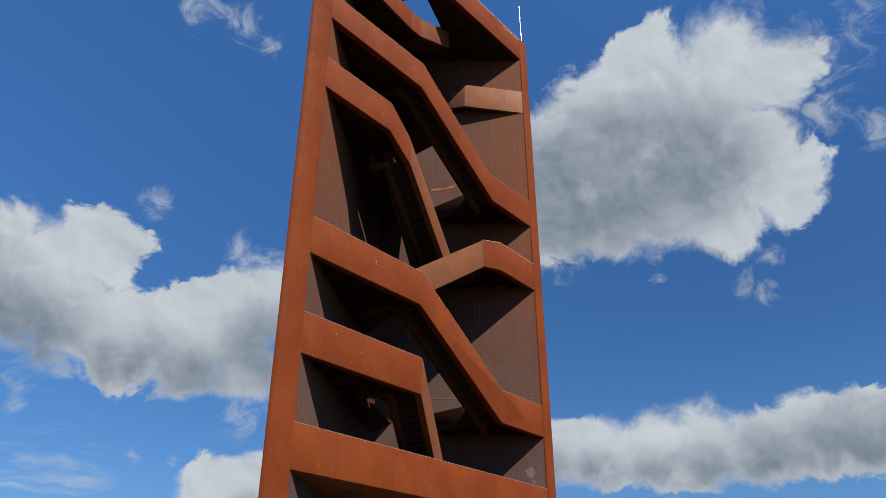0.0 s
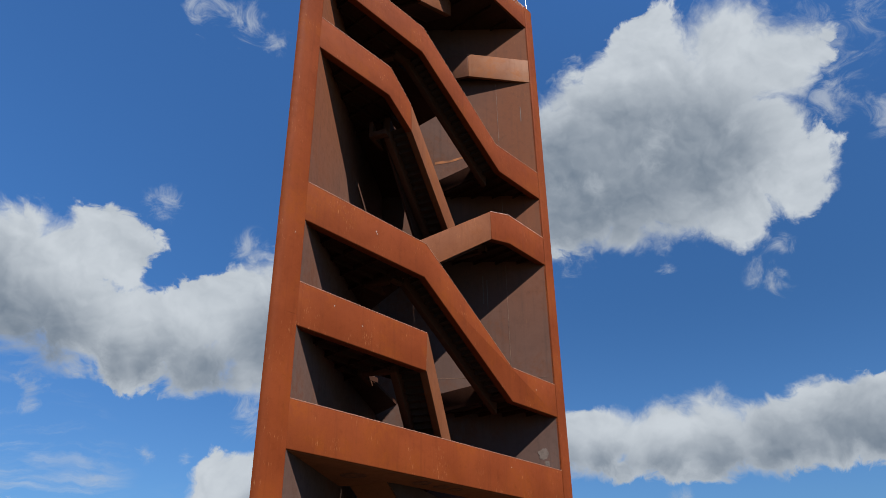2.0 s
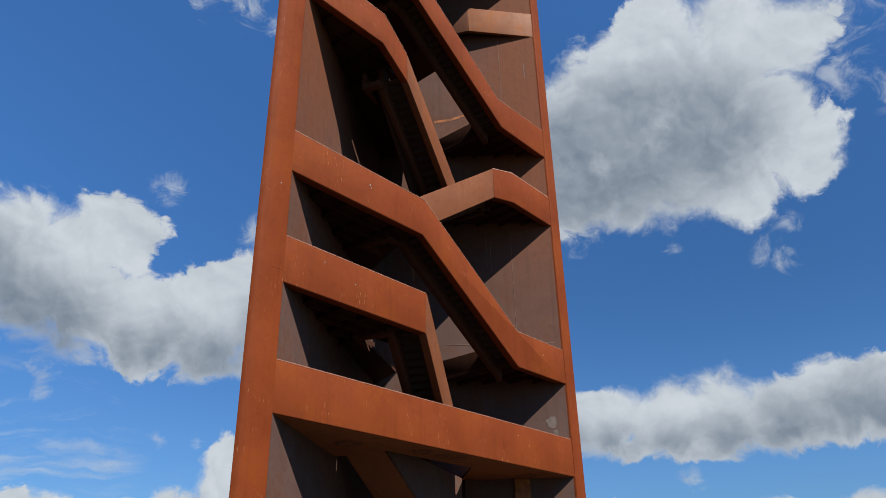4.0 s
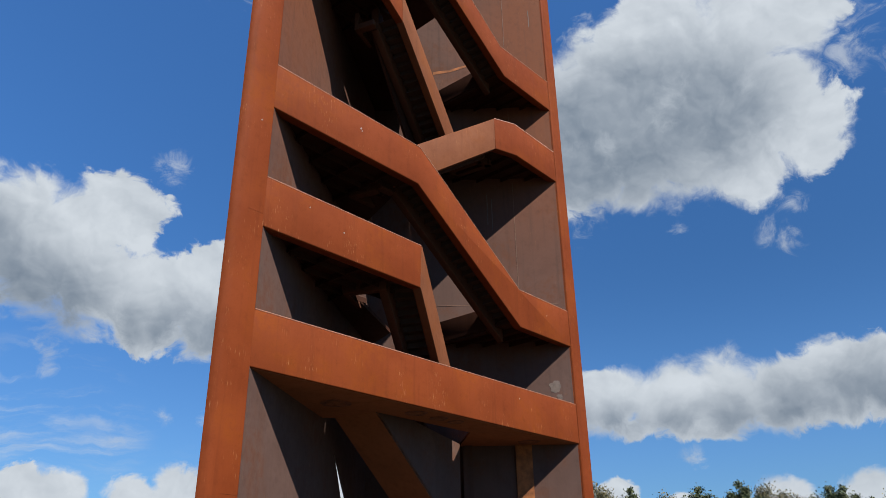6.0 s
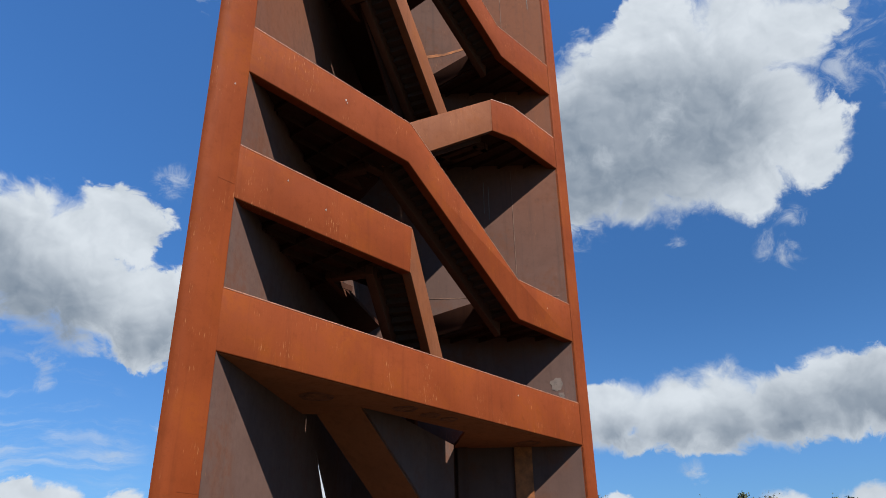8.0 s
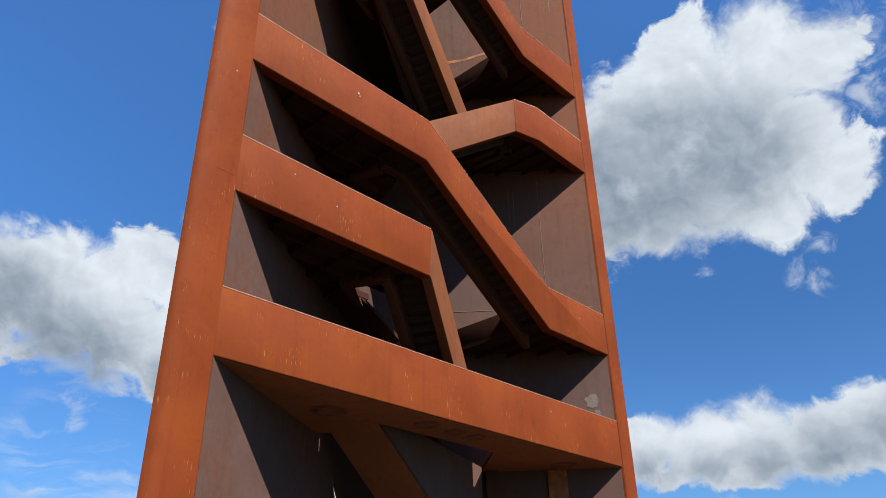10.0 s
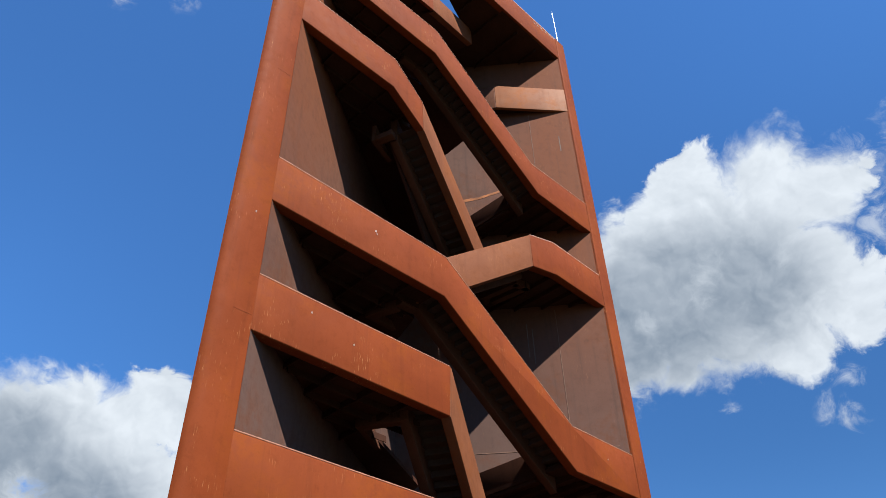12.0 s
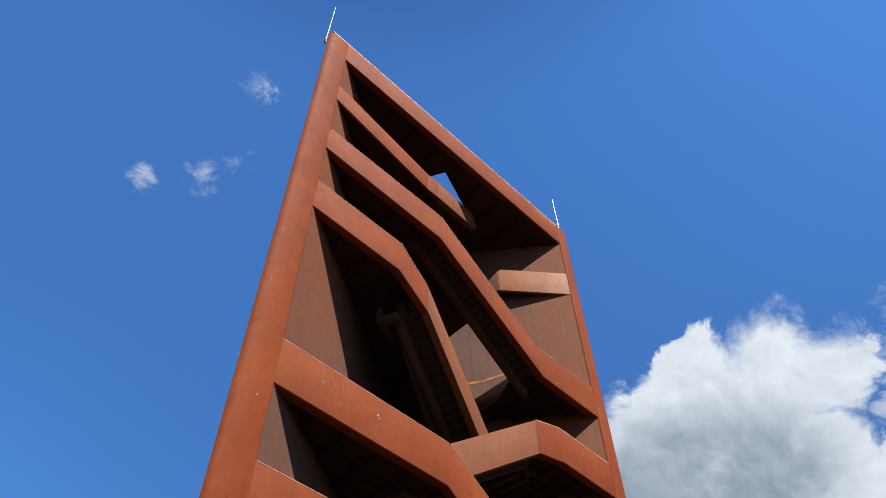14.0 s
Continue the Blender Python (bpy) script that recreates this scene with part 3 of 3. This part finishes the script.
# ---- landings' inner parapets and the upper terraces ----
parapet((0.01, 0.006), (4.98, 0.46), L[6], L[6], 1.07, 0.12, "rust-orange steel terrace parapet")
parapet((4.98, 0.46), (5.6, 0.45), L[6], L[6], 1.07, 0.12, "brown steel terrace parapet", STEEL)
# the last flight climbs from the terrace through the roof
f8 = new("stair_flight")
f8.parent = tower
tagged(f8, "uppermost stair flight climbing through the roof")
up8 = Vector((math.cos(radians(20)), math.sin(radians(20))))
side8 = Vector((-up8.y, up8.x))
s8 = Vector((5.6, 0.45))
parapet(s8, s8 + up8 * 3.9, L[6], L[6] + 3.9 * 0.7, 1.07, 0.25, "brown steel stair parapet running up into shade", TURNED, f8)
i8 = s8 + side8 * 1.2
parapet(i8, i8 + up8 * 3.9, L[6], L[6] + 3.9 * 0.7, 1.27, 0.1, "shade-darkened inner stair parapet", SHADED, f8)
part("riser", panel((5.62, 0.5), (5.22, 1.72), L[6] - 0.02, L[6] - 0.02, L[6] + 0.33, L[6] + 0.33, 0.05), INNER, f8, "", 0)
q8 = [s8 + side8 * 0.253, s8 + up8 * 3.9 + side8 * 0.253, s8 + up8 * 3.9 + side8 * 1.21, s8 + side8 * 1.21]
z8 = [L[6], L[6] + 2.73, L[6] + 2.73, L[6]]
part("soffit", loop_prism([(q.x, q.y, z + 0.02) for q, z in zip(q8, z8)], [(q.x, q.y, z + 0.08) for q, z in zip(q8, z8)]), INNER, f8, "shade-darkened sloping underside", 0)
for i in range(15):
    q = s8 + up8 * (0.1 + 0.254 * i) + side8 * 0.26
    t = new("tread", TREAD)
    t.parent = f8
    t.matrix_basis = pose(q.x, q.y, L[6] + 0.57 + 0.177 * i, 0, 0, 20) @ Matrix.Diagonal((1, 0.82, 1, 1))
c40, s40 = math.cos(radians(40)), math.sin(radians(40))
parapet((WIDE - 3.12 * c40, 3.12 * s40), (WIDE - 0.02, 0.02), L[6] + 0.05, L[6] + 0.05, 1.42, 0.14, "pale rust-orange terrace parapet", TERRACE)
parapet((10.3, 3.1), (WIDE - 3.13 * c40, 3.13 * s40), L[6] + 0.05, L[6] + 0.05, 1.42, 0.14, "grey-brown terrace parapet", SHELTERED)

# ---- ground ----
bm = bmesh.new()
N = 40
grid = [[bm.verts.new((x, y, 0.0)) for x in [-3000 + 6000 * i / N for i in range(N + 1)]] for y in [-3000 + 6000 * j / N for j in range(N + 1)]]
for j in range(N):
    for i in range(N):
        bm.faces.new((grid[j][i], grid[j][i + 1], grid[j + 1][i + 1], grid[j + 1][i]))
ground = new("ground", to_mesh("ground", bm, GROUND, 0))
tagged(ground, "dry grass and gravel round the tower", "ground", kind="structure")


# ---- marks and small fittings on the tower ----
def disc(centre, u, v, radius, hole, thick_dir, wobble=0.0, n=28):
    """A thin ring or patch on a surface, spanned by u and v."""
    bm = bmesh.new()
    c, u, v, w = Vector(centre), Vector(u), Vector(v), Vector(thick_dir)
    rings = []
    for r, lift in ((hole, 0.0), (hole, 0.006), (radius, 0.006), (radius, 0.0)):
        row = []
        for i in range(n):
            a = 2 * math.pi * i / n
            q = r * (1 + wobble * noise.noise(Vector((math.cos(a) * 1.7, math.sin(a) * 1.7, radius * 9))))
            row.append(bm.verts.new(c + u * (q * math.cos(a)) + v * (q * math.sin(a)) + w * lift))
        rings.append(row)
    for a, b in zip(rings, rings[1:]):
        for i in range(n):
            bm.faces.new((a[i], a[(i + 1) % n], b[(i + 1) % n], b[i]))
    return bm


DOWN = (0, 0, -1)
for x, y, r in ((3.52, 1.25, 0.42), (5.87, 0.62, 0.3), (6.81, 0.62, 0.26), (7.5, 0.58, 0.24), (11.6, 0.95, 0.36)):
    part("rust_ring", disc((x, y, L[0] - 0.007), (1, 0, 0), (0, 1, 0), r, r * 0.62, DOWN, 0.25), RING, tower, "dark rust ring on the soffit")
    part("rust_bloom", disc((x, y, L[0] - 0.007), (1, 0, 0), (0, 1, 0), r * 0.6, 0.02, DOWN, 0.2), RING_LIGHT, tower, "orange rust bloom on the soffit")

nr = Vector((-SR, -1, 0)).normalized()
ar = Vector((ur.x, ur.y, 0))
UP = Vector((0, 0, 1))


def on_right(x, z):
    return Vector((x, right_y(x), z)) + nr * 0.002


part("pale_patch", disc(on_right(12.78, 7.98), ar, UP, 0.2, 0.01, nr, 0.5), PALE, tower, "pale worn patch on the inner wall")
part("pale_patch", disc(on_right(12.86, 7.62), ar, UP, 0.09, 0.01, nr, 0.8), PALE, tower, "pale worn patch on the inner wall")


def seam(a, b, out, width=0.014, mat=SEAM, lift=0.008):
    a, b, out = Vector(a), Vector(b), Vector(out)
    side = (b - a).cross(out).normalized() * width / 2
    f = [a - side, b - side, b + side, a + side]
    return part("weld_seam", loop_prism([p - out * 0.004 for p in f], [p + out * lift for p in f]), mat, tower, "", 0)


for lo, hi in ((L[1] + 0.4, L[3]), (L[3] + 0.4, L[4]), (L[4] + 0.4, L[6]), (0.4, L[0])):
    seam(on_right(12.1, lo), on_right(12.1, hi), nr)
for x, z0, z1 in ((11.45, 14.3, 15.6), (11.56, 14.05, 15.4), (12.82, 23.8, 24.7)):
    seam(on_right(x, z0), on_right(x, z1), nr, 0.03, PALE, 0.004)
for z in (11.05,):
    seam(on_right(9.3, z), on_right(13.0, z), nr, 0.02)
streak = [on_right(10.15, 21.38), on_right(10.6, 21.5), on_right(11.18, 21.8), on_right(11.16, 21.9), on_right(10.6, 21.62), on_right(10.15, 21.53)]
part("rust_streak", loop_prism(streak, [p + nr * 0.006 for p in streak]), RUSTY, tower, "orange rust streak above the landing", 0)
post = [on_right(11.82, 0.0), on_right(12.17, 0.0), on_right(12.17, L[0] - 0.02), on_right(11.82, L[0] - 0.02)]
part("wall_rib", loop_prism(post, [p + nr * 0.1 for p in post]), RUSTY, tower, "rust-streaked vertical rib", 0)
post = [on_right(10.7, 0.0), on_right(10.9, 0.0), on_right(10.9, L[0] - 0.02), on_right(10.7, L[0] - 0.02)]
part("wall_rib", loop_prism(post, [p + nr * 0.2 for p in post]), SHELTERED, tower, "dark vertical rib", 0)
FRONT = (0, -1, 0)
for z in (3.4, 9.72, 16.9, 23.1):
    seam((-0.42, 0.0, z), (-0.005, 0.0, z), FRONT, 0.018, STEEL, 0.004)
# bird droppings and scratches on the bands
for x, z, r in ((2.96, 13.54, 0.03), (3.0, 13.47, 0.02), (1.35, 10.4, 0.02), (2.5, 10.1, 0.022), (9.9, 7.0, 0.02), (11.8, 10.2, 0.02), (-0.3, 12.2, 0.02)):
    part("splash", disc((x, 0.003, z), (1, 0, 0), (0, 0, 1), r, 0.004, FRONT, 0.9, 12), CHALK, tower, "small pale dropping")
# unreadable scribble near the roof corner: plain short bars
for i in range(15):
    x = 11.62 + 0.098 * i
    z = 30.86 + 0.012 * i + 0.05 * (i % 2)
    lean = 0.07 if i % 3 else -0.05
    bars = [(x, z), (x + 0.022, z), (x + 0.022 + lean, z + 0.2), (x + lean, z + 0.2)]
    part("scribble", loop_prism([(p, 0.002, q) for p, q in bars], [(p, -0.003, q) for p, q in bars]), CHALK, tower, "faint pale scribble bar", 0)


def tube(points, r0, r1, n=8):
    bm = bmesh.new()
    rows = []
    pts = [Vector(p) for p in points]
    for i, p in enumerate(pts):
        d = (pts[min(i + 1, len(pts) - 1)] - pts[max(i - 1, 0)]).normalized()
        u = d.cross(Vector((0.3, 1, 0.1))).normalized()
        v = d.cross(u)
        r = r0 + (r1 - r0) * i / (len(pts) - 1)
        rows.append([bm.verts.new(p + (u * math.cos(2 * math.pi * k / n) + v * math.sin(2 * math.pi * k / n)) * r) for k in range(n)])
    for a, b in zip(rows, rows[1:]):
        for k in range(n):
            bm.faces.new((a[k], a[(k + 1) % n], b[(k + 1) % n], b[k]))
    bm.faces.new(rows[0][::-1])
    bm.faces.new(rows[-1])
    return bm


rod_label = "thin pale metal lightning rod"
rod = part("lightning_rod", tube([(-0.95, 0.12, 29.9), (-0.925, 0.12, 33.6)], 0.022, 0.013), ZINC, tower, rod_label)
part("bracket", flat([(-0.985, 0.09), (-0.915, 0.09), (-0.915, 0.16), (-0.985, 0.16)], 29.75, 30.0), UNDERSIDE, rod, "small dark clamp", 0)
rod = part("lightning_rod", tube([(13.746, 0.2, 31.27), (13.716, 0.2, 34.25)], 0.022, 0.013), ZINC, tower, rod_label)
part("bracket", flat([(13.71, 0.16), (13.78, 0.16), (13.78, 0.24), (13.71, 0.24)], 31.3, 31.5), UNDERSIDE, rod, "small dark clamp", 0)


# ---- trees beyond the tower ----
def tree_kind(seed, height, spread, leaf_mat, slim):
    """Trunk, limbs and a crown of many small leaf clumps, as meshes round the origin."""
    rnd = random.Random(seed)
    trunk = tube([(0, 0, 0), (0.1, 0.05, height * 0.35), (-0.05, 0.1, height * 0.7), (0.05, 0, height * 0.93)], height * 0.022, 0.03)
    limbs = bmesh.new()
    tips = []
    for i in range(16):
        z0 = height * (0.28 + 0.6 * i / 16)
        a = i * 2.4 + rnd.random()
        reach = spread * (1.05 - 0.75 * (i / 16) ** 1.5) * (0.75 + 0.4 * rnd.random())
        tip = Vector((math.cos(a) * reach, math.sin(a) * reach, z0 + reach * (0.75 if not slim else 1.1) * (0.6 + 0.5 * rnd.random())))
        tip.z = min(tip.z, height)
        one = tube([(0, 0, z0), tip * 0.5 + Vector((0, 0, z0 * 0.5 - 0.2)), tip], 0.09, 0.02, 5)
        me = bpy.data.meshes.new("tmp")
        one.to_mesh(me)
        one.free()
        limbs.from_mesh(me)
        bpy.data.meshes.remove(me)
        for f in (0.45, 0.7, 0.95):
            tips.append(Vector((0, 0, z0)).lerp(tip, f))
    tips.append(Vector((0, 0, height * 0.96)))
    crown = bmesh.new()
    for c in tips:
        size = spread * 0.26 * (0.6 + 0.6 * rnd.random())
        for _ in range(260):
            p = c + Vector((rnd.gauss(0, 1), rnd.gauss(0, 1), rnd.gauss(0, 0.9))) * size * 0.42
            u = Vector((rnd.gauss(0, 1), rnd.gauss(0, 1), rnd.gauss(0, 1))).normalized()
            v = u.cross(Vector((rnd.gauss(0, 1), rnd.gauss(0, 1), rnd.gauss(0, 1)))).normalized()
            w = 0.03 + 0.04 * rnd.random()
            crown.faces.new([crown.verts.new(q) for q in (p - u * w * 1.6, p + v * w, p + u * w * 1.6, p - v * w)])
    meshes = []
    for nm, bm, mt in (("trunk", trunk, BARK), ("limbs", limbs, BARK), ("crown", crown, leaf_mat)):
        me = bpy.data.meshes.new(nm)
        bm.to_mesh(me)
        bm.free()
        me.materials.append(mt)
        meshes.append((nm, me))
    return meshes


KINDS = [(tree_kind(3, 10.0, 3.4, LEAF_WARM, False), "broad roadside tree with thin yellowing leaves"),
         (tree_kind(8, 10.0, 2.2, LEAF, True), "slender green tree with an airy crown"),
         (tree_kind(15, 10.0, 2.9, LEAF, False), "leafy green tree with an uneven crown")]
stand = random.Random(5)
for i in range(26):
    az = 58.5 + 1.62 * i + stand.uniform(-0.5, 0.5)
    dist = stand.uniform(82, 112)
    el = stand.uniform(5.9, 6.9) if i % 3 else stand.uniform(5.0, 6.0)
    if i == 0:
        az, el, dist = 59.6, 7.1, 84
    tall = 1.5 + dist * math.tan(radians(el))
    meshes, label = KINDS[(i * 2 + i // 3) % 3]
    t = tagged(new("tree"), label, "tree", "trees beyond the tower")
    for nm, me in meshes:
        o = new(nm, me)
        o.parent = t
    t.matrix_basis = pose(-8.2 + dist * math.sin(radians(az)), -12.8 + dist * math.cos(radians(az)), -0.05, 0, 0, stand.uniform(0, 360)) @ Matrix.Scale(tall / 10.0, 4)
